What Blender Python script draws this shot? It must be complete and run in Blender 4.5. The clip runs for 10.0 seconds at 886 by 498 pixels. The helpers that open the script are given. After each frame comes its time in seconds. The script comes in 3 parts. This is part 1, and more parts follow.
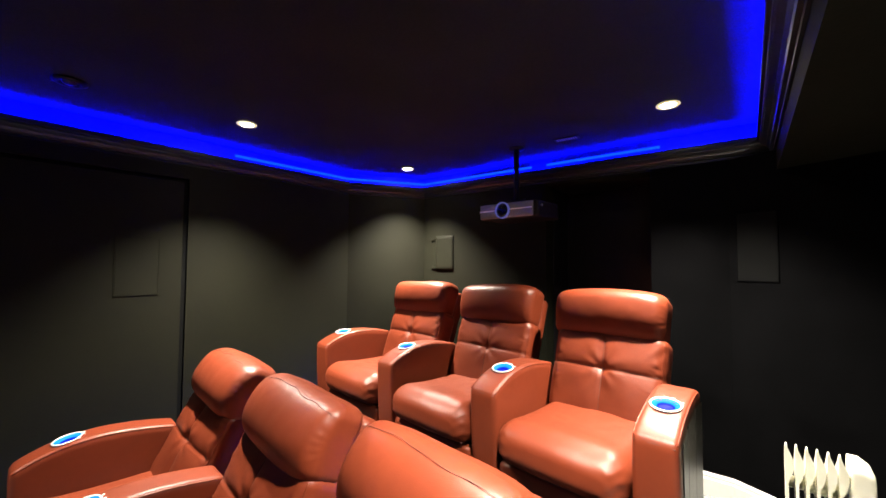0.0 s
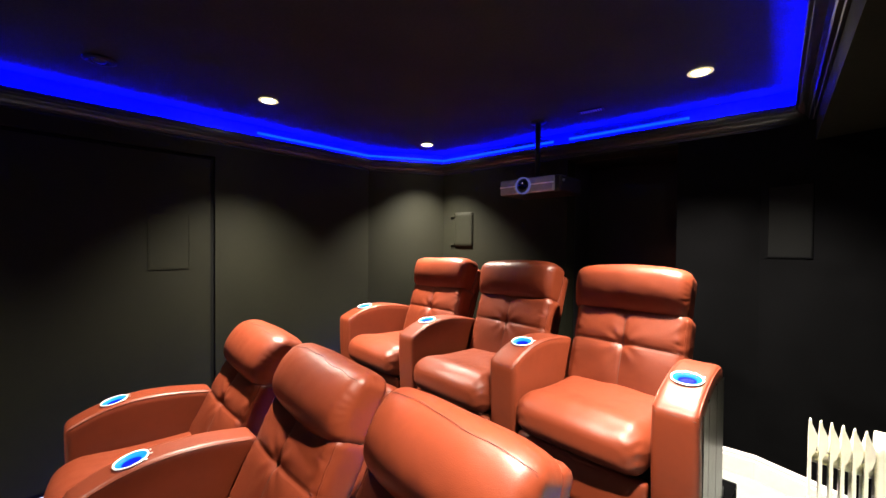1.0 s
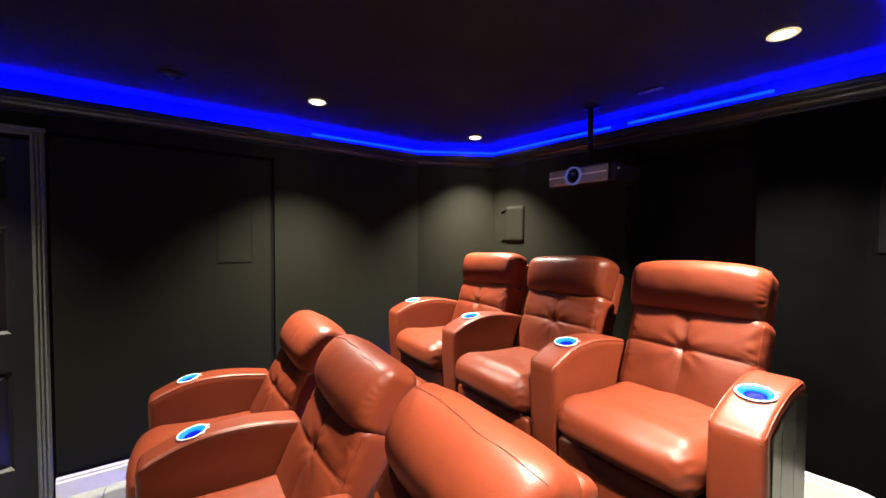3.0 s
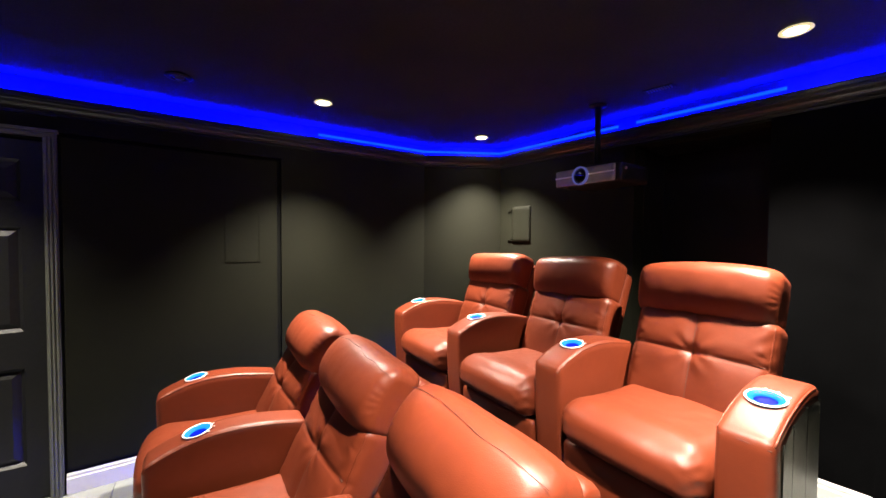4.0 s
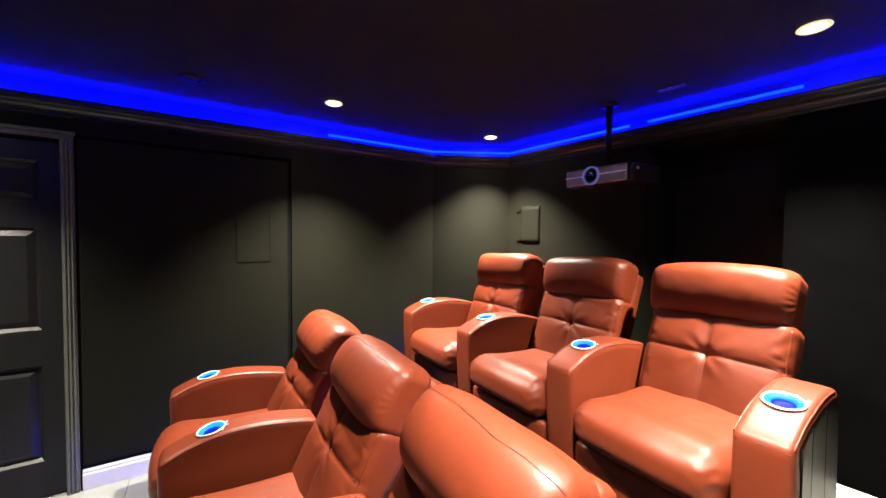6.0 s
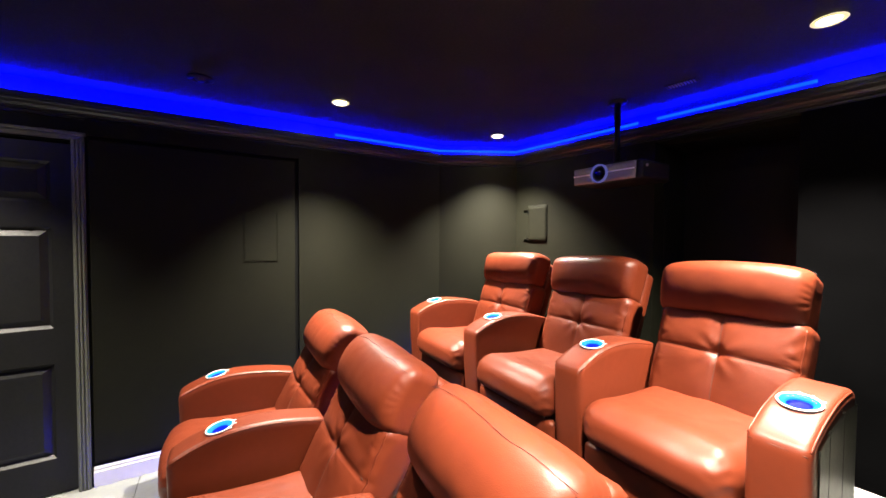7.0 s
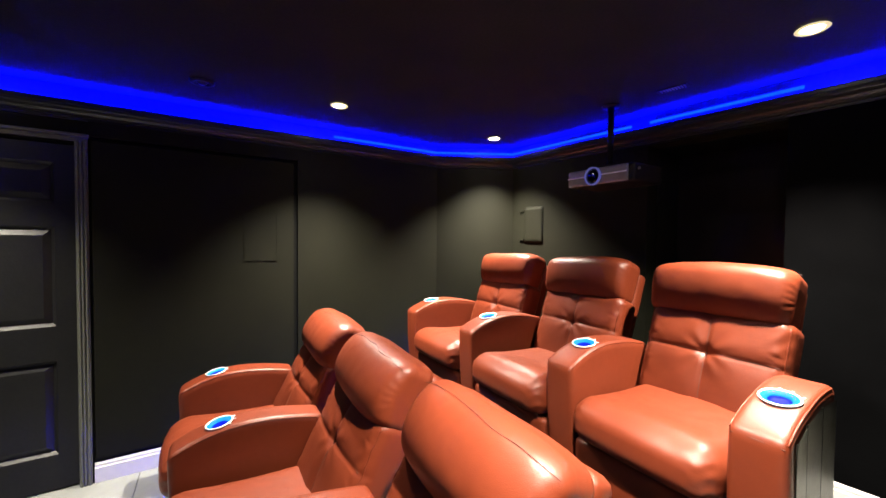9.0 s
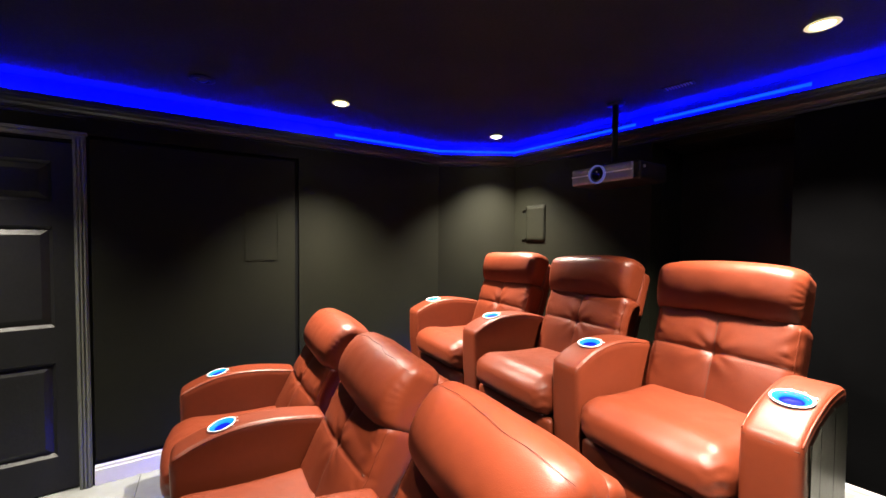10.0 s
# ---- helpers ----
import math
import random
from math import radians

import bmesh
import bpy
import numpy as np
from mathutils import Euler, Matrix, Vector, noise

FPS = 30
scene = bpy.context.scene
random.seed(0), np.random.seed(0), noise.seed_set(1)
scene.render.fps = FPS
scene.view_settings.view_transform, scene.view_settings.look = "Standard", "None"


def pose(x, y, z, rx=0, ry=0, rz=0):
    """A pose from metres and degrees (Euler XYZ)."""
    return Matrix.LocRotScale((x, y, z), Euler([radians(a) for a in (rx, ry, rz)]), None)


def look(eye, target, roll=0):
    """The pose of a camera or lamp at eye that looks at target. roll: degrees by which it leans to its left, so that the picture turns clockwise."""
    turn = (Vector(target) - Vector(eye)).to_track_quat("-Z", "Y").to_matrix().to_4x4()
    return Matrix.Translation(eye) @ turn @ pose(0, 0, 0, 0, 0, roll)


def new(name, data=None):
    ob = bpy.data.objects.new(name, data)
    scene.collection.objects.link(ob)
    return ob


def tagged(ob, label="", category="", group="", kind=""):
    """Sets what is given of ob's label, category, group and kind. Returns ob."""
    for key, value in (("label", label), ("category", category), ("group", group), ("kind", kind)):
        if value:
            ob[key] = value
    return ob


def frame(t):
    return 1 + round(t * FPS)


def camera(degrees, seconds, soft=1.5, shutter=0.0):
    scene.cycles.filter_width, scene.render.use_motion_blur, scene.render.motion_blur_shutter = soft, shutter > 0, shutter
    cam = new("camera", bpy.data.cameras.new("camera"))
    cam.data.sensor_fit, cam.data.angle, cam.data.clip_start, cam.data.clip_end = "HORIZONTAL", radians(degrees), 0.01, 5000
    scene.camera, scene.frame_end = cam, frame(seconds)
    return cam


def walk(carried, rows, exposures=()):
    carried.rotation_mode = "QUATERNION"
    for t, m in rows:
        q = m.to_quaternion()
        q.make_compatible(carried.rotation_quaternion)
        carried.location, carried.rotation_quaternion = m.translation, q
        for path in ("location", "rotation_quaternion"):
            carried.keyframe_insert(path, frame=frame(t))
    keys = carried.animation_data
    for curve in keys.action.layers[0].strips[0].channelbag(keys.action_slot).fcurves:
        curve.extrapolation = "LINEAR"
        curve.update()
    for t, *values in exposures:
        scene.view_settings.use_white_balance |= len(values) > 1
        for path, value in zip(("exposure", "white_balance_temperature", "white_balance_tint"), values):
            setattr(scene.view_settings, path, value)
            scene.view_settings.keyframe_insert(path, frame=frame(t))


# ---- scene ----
cam = camera(99.6, 10.0)
PATH = [
    (0, (0.023, -0.196, 1.492), (-1.323, 1.282, 1.571), 0.4),
    (0.5, (0.01, -0.206, 1.484), (-1.364, 1.247, 1.482), 0.5),
    (1, (0.02, -0.213, 1.47), (-1.394, 1.201, 1.437), 0.5),
    (1.5, (0.035, -0.175, 1.463), (-1.435, 1.18, 1.414), 0.4),
    (2, (0.061, -0.105, 1.457), (-1.481, 1.168, 1.405), 0.4),
    (2.5, (0.072, -0.089, 1.462), (-1.521, 1.118, 1.403), 0.3),
    (3, (0.077, -0.086, 1.464), (-1.556, 1.067, 1.405), 0.3),
    (4.5, (0.081, -0.061, 1.464), (-1.578, 1.055, 1.407), 0.4),
    (5, (0.072, -0.077, 1.468), (-1.585, 1.041, 1.413), 0.4),
    (5.5, (0.071, -0.085, 1.469), (-1.593, 1.023, 1.412), 0.5),
    (7, (0.058, -0.085, 1.46), (-1.635, 0.978, 1.401), 0.3),
    (7.5, (0.056, -0.086, 1.464), (-1.638, 0.976, 1.408), 0.4),
    (8, (0.075, -0.102, 1.468), (-1.618, 0.96, 1.408), 0.3),
    (8.5, (0.101, -0.086, 1.454), (-1.594, 0.973, 1.399), 0.4),
    (9, (0.104, -0.091, 1.458), (-1.588, 0.975, 1.405), 0.5),
    (9.5, (0.085, -0.099, 1.461), (-1.606, 0.968, 1.404), 0.4),
    (10, (0.071, -0.103, 1.46), (-1.617, 0.969, 1.4), 0.4),
]
EXPOSURE = [(0, -0.06), (0.5, 0.10), (1.5, -0.02), (3, -0.03), (5, -0.03), (5.5, 0.06), (7, 0.22), (7.5, 0.20), (8.5, 0.05), (10, 0.0)]
walk(cam, [(t, look(eye, target, roll)) for t, eye, target, roll in PATH], EXPOSURE)

# ---- world and lamps ----
# The room has no window: a nearly black world, recessed spot lamps, blue strip lights.
world = bpy.data.worlds.new("world")
world.use_nodes = True
world.node_tree.nodes["Background"].inputs[0].default_value = (0.01, 0.012, 0.02, 1)
world.node_tree.nodes["Background"].inputs[1].default_value = 0.05
scene.world = world

CEIL = 2.30          # ceiling height
RISER = 0.32         # back row platform
WEST = -2.87         # left wall plane
BACK = 2.33          # back wall plane at the far corner
TURN_BACK, TURN_LEFT = 5.0, 1.0   # the room is a little out of square with the seats
# The last spot is an unseen downlight, added to light the seat fronts.
LAMP_SPOTS = [(-2.279, 0.623), (-2.331, 1.935), (-0.391, 1.930), (-0.391, 0.618), (-2.28, -1.3)]
LAMP_WATTS = 1120.0
BLUE = 900.0


# ---- materials ----
def mat(name, base, rough=0.5, metal=0.0, spec=0.5, grain=0.0, grain_scale=60.0, bump=0.0, bump_scale=200.0,
        stain=0.0, stain_scale=4.0, coat=0.0):
    """A principled material with colour variation at two scales and fine relief."""
    m = bpy.data.materials.new(name)
    m.use_nodes = True
    nt = m.node_tree
    n, l = nt.nodes, nt.links
    b = n["Principled BSDF"]
    b.inputs["Base Color"].default_value = (*base, 1)
    b.inputs["Roughness"].default_value = rough
    b.inputs["Metallic"].default_value = metal
    b.inputs["Specular IOR Level"].default_value = spec
    b.inputs["Coat Weight"].default_value = coat
    co = n.new("ShaderNodeTexCoord")
    if grain or stain:
        mixes = []
        for amount, scale, detail in ((grain, grain_scale, 5), (stain, stain_scale, 3)):
            if not amount:
                continue
            t = n.new("ShaderNodeTexNoise")
            t.inputs["Scale"].default_value, t.inputs["Detail"].default_value = scale, detail
            l.new(co.outputs["Object"], t.inputs["Vector"])
            r = n.new("ShaderNodeMapRange")
            r.inputs["From Min"].default_value, r.inputs["From Max"].default_value = 0.3, 0.7
            r.inputs["To Min"].default_value, r.inputs["To Max"].default_value = 1 - amount, 1 + amount
            l.new(t.outputs["Fac"], r.inputs["Value"])
            mixes.append(r.outputs["Result"])
        out = mixes[0]
        if len(mixes) > 1:
            k = n.new("ShaderNodeMath")
            k.operation = "MULTIPLY"
            l.new(mixes[0], k.inputs[0]), l.new(mixes[1], k.inputs[1])
            out = k.outputs[0]
        v = n.new("ShaderNodeVectorMath")
        v.operation = "SCALE"
        v.inputs[0].default_value = base
        l.new(out, v.inputs["Scale"])
        l.new(v.outputs["Vector"], b.inputs["Base Color"])
        rr = n.new("ShaderNodeMath")
        rr.operation = "MULTIPLY_ADD"
        l.new(out, rr.inputs[0])
        rr.inputs[1].default_value, rr.inputs[2].default_value = -0.25 * rough, 1.25 * rough
        l.new(rr.outputs[0], b.inputs["Roughness"])
    if bump:
        t = n.new("ShaderNodeTexNoise")
        t.inputs["Scale"].default_value, t.inputs["Detail"].default_value = bump_scale, 4
        l.new(co.outputs["Object"], t.inputs["Vector"])
        k = n.new("ShaderNodeBump")
        k.inputs["Strength"].default_value, k.inputs["Distance"].default_value = bump, 0.002
        l.new(t.outputs["Fac"], k.inputs["Height"])
        l.new(k.outputs["Normal"], b.inputs["Normal"])
    return m


def glow(name, colour, strength):
    m = bpy.data.materials.new(name)
    m.use_nodes = True
    b = m.node_tree.nodes["Principled BSDF"]
    b.inputs["Base Color"].default_value = (*[0.1 * c for c in colour], 1)
    b.inputs["Emission Color"].default_value = (*colour, 1)
    b.inputs["Emission Strength"].default_value = strength
    b.inputs["Specular IOR Level"].default_value = 0.05
    return m


def leather(name, base, rough):
    """Soft hide: pebbled grain, broad creases, slightly uneven dye."""
    m = mat(name, base, rough, spec=0.28, grain=0.04, grain_scale=35, stain=0.07, stain_scale=5)
    nt = m.node_tree
    n, l = nt.nodes, nt.links
    co = n.new("ShaderNodeTexCoord")
    a = n.new("ShaderNodeTexVoronoi")
    a.inputs["Scale"].default_value = 420
    c = n.new("ShaderNodeTexNoise")
    c.inputs["Scale"].default_value, c.inputs["Detail"].default_value = 11, 4
    c.inputs["Distortion"].default_value = 0.9
    l.new(co.outputs["Object"], a.inputs["Vector"]), l.new(co.outputs["Object"], c.inputs["Vector"])
    k1 = n.new("ShaderNodeBump")
    k1.inputs["Strength"].default_value, k1.inputs["Distance"].default_value = 0.10, 0.010
    k2 = n.new("ShaderNodeBump")
    k2.inputs["Strength"].default_value, k2.inputs["Distance"].default_value = 0.22, 0.0012
    l.new(c.outputs["Fac"], k1.inputs["Height"]), l.new(a.outputs["Distance"], k2.inputs["Height"])
    l.new(k1.outputs["Normal"], k2.inputs["Normal"])
    l.new(k2.outputs["Normal"], n["Principled BSDF"].inputs["Normal"])
    return m


HIDE = leather("terracotta_leather", (0.106, 0.0184, 0.0066), 0.42)
HIDE_SIDE = mat("dark_vinyl", (0.011, 0.0105, 0.008), 0.34, grain=0.15, grain_scale=30, bump=0.25, bump_scale=300)
THREAD = mat("seam_thread", (0.05, 0.014, 0.008), 0.7)
WALL = mat("charcoal_paint", (0.0062, 0.0063, 0.0037), 0.65, spec=0.07, grain=0.10, grain_scale=90, stain=0.14, stain_scale=2.2, bump=0.25, bump_scale=160)
CEILING = mat("black_ceiling_paint", (0.0105, 0.0105, 0.0125), 0.8, spec=0.15, grain=0.12, grain_scale=80, stain=0.15, stain_scale=2, bump=0.3, bump_scale=150)
CLOTH = mat("black_speaker_cloth", (0.0022, 0.0023, 0.0023), 0.9, spec=0.05, grain=0.3, grain_scale=150, bump=0.3, bump_scale=300)
NEAR_BLACK = mat("near_black_matt", (0.0013, 0.0013, 0.0015), 0.9, spec=0.02, grain=0.3, grain_scale=120, stain=0.25, stain_scale=5, bump=0.4, bump_scale=250)
# The strip's saturated blue light is put into this band colour.
COVE = mat("cove_blue_wash", (0.008, 0.010, 0.17), 0.6, spec=0.5, grain=0.08, grain_scale=60, stain=0.1, stain_scale=3)
CROWN = mat("gloss_black_moulding", (0.013, 0.0135, 0.014), 0.33, spec=0.3, grain=0.15, grain_scale=25, bump=0.12, bump_scale=60)
BLACK_GLOSS = mat("black_glass_panel", (0.006, 0.006, 0.007), 0.35, spec=0.2, grain=0.1, grain_scale=30)
DOOR = mat("black_door_paint", (0.0075, 0.0075, 0.0075), 0.4, spec=0.22, grain=0.15, grain_scale=50, stain=0.1, stain_scale=5, bump=0.3, bump_scale=90)
TRIM_GREY = mat("dark_casing_paint", (0.075, 0.078, 0.062), 0.4, grain=0.15, grain_scale=40, bump=0.2, bump_scale=80)
WHITE = mat("white_gloss_paint", (0.46, 0.46, 0.44), 0.35, grain=0.03, grain_scale=30, stain=0.03, stain_scale=6)
TILE = mat("pale_tile", (0.20, 0.21, 0.20), 0.25, grain=0.05, grain_scale=18, stain=0.06, stain_scale=3)
GROUT = mat("grey_grout", (0.15, 0.15, 0.14), 0.8, grain=0.1, grain_scale=80)
CREAM = mat("cream_enamel", (0.80, 0.78, 0.64), 0.30, grain=0.04, grain_scale=20, stain=0.05, stain_scale=6)
STEEL = mat("satin_steel", (0.72, 0.75, 0.80), 0.42, metal=0.35, grain=0.05, grain_scale=120)
PLASTIC = mat("black_plastic", (0.006, 0.006, 0.0065), 0.5, spec=0.2, grain=0.1, grain_scale=60, bump=0.15, bump_scale=300)
SILVER = mat("silver_plastic", (0.22, 0.22, 0.24), 0.35, grain=0.08, grain_scale=50)
LENS = mat("dark_lens", (0.004, 0.005, 0.012), 0.05, spec=0.8)
# The trim ring emits warm yellow to give each lamp its halo.
TRIM_HALO = glow("lamp_halo_ring", (1.0, 0.80, 0.40), 0.9)
LED = glow("blue_strip_light", (0.0, 0.0015, 1.0), BLUE)
PALE_LINE = glow("pale_blue_line", (0.006, 0.13, 1.0), 1.0)
LED_FLOOR = glow("blue_base_light", (0.0, 0.006, 1.0), 150.0)
CUP_WALL = glow("lit_cup_wall", (0.015, 0.34, 1.0), 1.05)
CUP_FLOOR = glow("lit_cup_floor", (0.0, 0.012, 0.70), 0.9)
LAMP_FACE = glow("lamp_face", (1.0, 0.90, 0.70), 160.0)
# Weak emission stands for the violet reflection on the lens ring.
PROJ_RING = glow("projector_ring_sheen", (0.30, 0.30, 1.0), 0.24)
PROJ_STRIPE = mat("bright_stripe", (0.86, 0.88, 0.92), 0.3)


# ---- builders ----
def part(name, bm, material, parent=None, label="", smooth=True):
    """Links a bmesh as one mesh object, under parent when there is one."""
    me = bpy.data.meshes.new(name)
    bmesh.ops.recalc_face_normals(bm, faces=bm.faces)
    bm.to_mesh(me)
    bm.free()
    me.materials.append(material)
    if smooth:
        me.polygons.foreach_set("use_smooth", [True] * len(me.polygons))
    ob = new(name, me)
    if parent:
        ob.parent = parent
    if label:
        ob["label"] = label
    return ob


def thing(name, m, label, category, group="", kind=""):
    ob = new(name)
    ob.matrix_world = m
    return tagged(ob, label, category, group, kind)


def add_box(bm, x0, x1, y0, y1, z0, z1, bevel=0.0):
    r = bmesh.ops.create_cube(bm, size=1.0)
    vs = r["verts"]
    bmesh.ops.scale(bm, vec=(x1 - x0, y1 - y0, z1 - z0), verts=vs)
    bmesh.ops.translate(bm, vec=((x0 + x1) / 2, (y0 + y1) / 2, (z0 + z1) / 2), verts=vs)
    if bevel:
        es = list({e for v in vs for e in v.link_edges})
        bmesh.ops.bevel(bm, geom=es, offset=bevel, segments=2, affect="EDGES", profile=0.6)


def boxes(*rows, bevel=0.0):
    bm = bmesh.new()
    for r in rows:
        add_box(bm, *r, bevel=bevel)
    return bm


def soft_box(size, r, n, fn=None):
    """A rounded box centred on the origin, its surface a grid of n cells along each axis; fn moves each point."""
    h = [s / 2 for s in size]
    bm = bmesh.new()
    made = {}

    def vert(i, j, k):
        key = (i, j, k)
        if key not in made:
            p = Vector([-h[a] + size[a] * c / n[a] for a, c in enumerate(key)])
            q = Vector([max(-h[a] + r, min(h[a] - r, p[a])) for a in range(3)])
            d = p - q
            p = q + d.normalized() * r if d.length > 1e-6 else p
            made[key] = bm.verts.new(fn(p) if fn else p)
        return made[key]

    for a in range(3):
        b, c = (a + 1) % 3, (a + 2) % 3
        for side in (0, n[a]):
            for i in range(n[b]):
                for j in range(n[c]):
                    quad = []
                    for di, dj in ((0, 0), (1, 0), (1, 1), (0, 1)):
                        key = [0, 0, 0]
                        key[a], key[b], key[c] = side, i + di, j + dj
                        quad.append(vert(*key))
                    bm.faces.new(quad if side else quad[::-1])
    return bm


def tube(points, radius, sides=6, closed=False):
    """A thin round bar along points."""
    bm = bmesh.new()
    pts = [Vector(p) for p in points]
    rings = []
    count = len(pts)
    for i, p in enumerate(pts):
        a = pts[(i - 1) % count] if closed or i else pts[0]
        b = pts[(i + 1) % count] if closed or i < count - 1 else pts[-1]
        t = (b - a).normalized()
        u = t.orthogonal().normalized() if abs(t.z) > 0.95 else t.cross(Vector((0, 0, 1))).normalized()
        v = t.cross(u)
        rings.append([bm.verts.new(p + radius * (math.cos(w) * u + math.sin(w) * v))
                      for w in [2 * math.pi * s / sides for s in range(sides)]])
    for i in range(count if closed else count - 1):
        a, b = rings[i], rings[(i + 1) % count]
        for s in range(sides):
            bm.faces.new((a[s], a[(s + 1) % sides], b[(s + 1) % sides], b[s]))
    if not closed:
        bm.faces.new(rings[0]), bm.faces.new(rings[-1][::-1])
    return bm


def lathe(profile, sides=32, axis="z"):
    """Turns a profile of (radius, height) round an axis."""
    bm = bmesh.new()
    rings = []
    for r, h in profile:
        ring = []
        for s in range(sides):
            w = 2 * math.pi * s / sides
            x, y = r * math.cos(w), r * math.sin(w)
            ring.append(bm.verts.new((x, y, h) if axis == "z" else (x, h, y) if axis == "y" else (h, x, y)))
        rings.append(ring)
    for a, b in zip(rings, rings[1:]):
        for s in range(sides):
            bm.faces.new((a[s], a[(s + 1) % sides], b[(s + 1) % sides], b[s]))
    for r, ring in ((profile[0][0], rings[0]), (profile[-1][0], rings[-1])):
        if r < 0.02 or profile[0] != profile[-1]:
            bm.faces.new(ring)
    bmesh.ops.remove_doubles(bm, verts=bm.verts, dist=1e-5)
    return bm


def sweep(line, profile, closed_profile=True):
    """A profile of (distance to the left of the line, height) carried along a flat polyline with mitred corners."""
    bm = bmesh.new()
    pts = [Vector((x, y)) for x, y in line]
    rings = []
    for i, p in enumerate(pts):
        dirs = []
        if i:
            dirs.append((p - pts[i - 1]).normalized())
        if i < len(pts) - 1:
            dirs.append((pts[i + 1] - p).normalized())
        lefts = [Vector((-d.y, d.x)) for d in dirs]
        m = sum(lefts, Vector((0, 0))).normalized()
        m /= max(0.2, m.dot(lefts[0]))
        rings.append([bm.verts.new((p.x + m.x * d, p.y + m.y * d, z)) for d, z in profile])
    k = len(profile)
    for a, b in zip(rings, rings[1:]):
        for s in range(k if closed_profile else k - 1):
            bm.faces.new((a[s], a[(s + 1) % k], b[(s + 1) % k], b[s]))
    if closed_profile:
        bm.faces.new(rings[0]), bm.faces.new(rings[-1][::-1])
    return bm


# ---- the room ----
EAST, FRONT = 1.35, -3.6          # walls out of sight
SOFFIT_X, SOFFIT_Z = 0.045, 2.005  # lowered bulkhead beside the aisle
CH_A, CH_B = (WEST, 1.70), (-2.52, BACK)   # angled corner wall
SQ_BACK = Matrix.Translation((*CH_B, 0)) @ pose(0, 0, 0, 0, 0, TURN_BACK) @ Matrix.Translation((-CH_B[0], -CH_B[1], 0))
SQ_LEFT = Matrix.Translation((*CH_A, 0)) @ pose(0, 0, 0, 0, 0, TURN_LEFT) @ Matrix.Translation((-CH_A[0], -CH_A[1], 0))
STEP = 0.15      # aisle step beside the platform
EDGE_X = -0.235   # aisle side of the platform
DOOR_Y0, DOOR_Y1, DOOR_Z = -1.53, -0.715, 1.985


def structure(name, bm, material, label, smooth=False, square=None):
    if square:
        bm.transform(square)
    return tagged(part(name, bm, material, None, "", smooth), label, name.split("_")[0], "", "structure")


structure("floor", boxes((WEST - 0.2, EAST + 0.2, FRONT - 0.2, BACK + 0.75, -0.12, -0.008)), GROUT, "pale tiled floor with grey grout joints")
riser = structure("platform", boxes((WEST - 0.02, EDGE_X, 1.02, 2.06, 0.001, RISER)), NEAR_BLACK,
                  "raised platform under the back row of seats")
step = structure("aisle_step", boxes((EDGE_X + 0.001, EAST, 0.75, 2.061, 0.001, STEP - 0.008), (WEST - 0.02, EAST, 2.061, BACK + 0.5, 0.001, STEP - 0.008)), GROUT, "low tiled step in the aisle beside the platform")
structure("wall_left", boxes(
    (WEST - 0.15, WEST, FRONT - 0.15, DOOR_Y0, 0, CEIL),
    (WEST - 0.15, WEST, DOOR_Y0, DOOR_Y1, DOOR_Z, CEIL),
    (WEST - 0.15, WEST, DOOR_Y1, BACK + 0.15, 0, CEIL)), WALL, "matt charcoal painted wall with light scallops", square=SQ_LEFT)
structure("wall_back", boxes(
    (WEST, -1.31, BACK, BACK + 0.15, 0, CEIL),
    (-1.31, -0.603, BACK, BACK + 0.15, 2.10, CEIL), (-1.31, -0.603, BACK, BACK + 0.15, 0, RISER + 0.1)), WALL,
    "matt charcoal painted wall behind the back row", square=SQ_BACK)
structure("wall_back_dark", boxes((-0.603, EAST + 0.15, BACK, BACK + 0.15, 0, CEIL)), NEAR_BLACK, "near-black wall beside the recess", square=SQ_BACK)
KINK = SQ_BACK @ Matrix.Translation((-0.20, BACK, 0)) @ pose(0, 0, 0, 0, 0, -25)   # the near-black wall turns in beside the radiator
structure("wall_back_turned", boxes((0.0, 1.62, 0.0, 0.12, 0, 2.112)), NEAR_BLACK, "near-black wall turning into the aisle", square=KINK)
rec = bmesh.new()
x0, x1, y0, y1, z0, z1 = -1.309, -0.604, BACK + 0.151, BACK + 0.5, RISER + 0.1, 2.099
shell = [[rec.verts.new((x, y, z)) for x, z in ((x0 - g, z0 - g), (x1 + g, z0 - g), (x1 + g, z1 + g), (x0 - g, z1 + g))]
         for g, y in ((0.0, y0), (0.0, y1), (0.05, y1 + 0.05), (0.05, y0))]
for p, q in zip(shell, shell[1:] + shell[:1]):
    for i in range(4):
        if p is not shell[1]:
            rec.faces.new((p[i], p[(i + 1) % 4], q[(i + 1) % 4], q[i]))
rec.faces.new(shell[1]), rec.faces.new(shell[2])
structure("alcove", rec, BLACK_GLOSS, "unlit glossy black recess in the back wall", square=SQ_BACK)
ch = bmesh.new()
low = [ch.verts.new((x, y, 0)) for x, y in (CH_A, CH_B, (WEST - 0.02, BACK + 0.02))]
top = [ch.verts.new((v.co.x, v.co.y, CEIL)) for v in low]
ch.faces.new(low[::-1]), ch.faces.new(top)
for i in range(3):
    ch.faces.new((low[i], low[(i + 1) % 3], top[(i + 1) % 3], top[i]))
structure("wall_corner", ch, WALL, "angled charcoal wall across the far corner")
structure("wall_right", boxes((EAST, EAST + 0.15, FRONT - 0.15, BACK + 0.4, 0, CEIL)), WALL, "plain charcoal painted wall")
structure("wall_front", boxes((WEST, EAST, FRONT - 0.15, FRONT, 0, CEIL)), WALL, "plain charcoal painted wall")
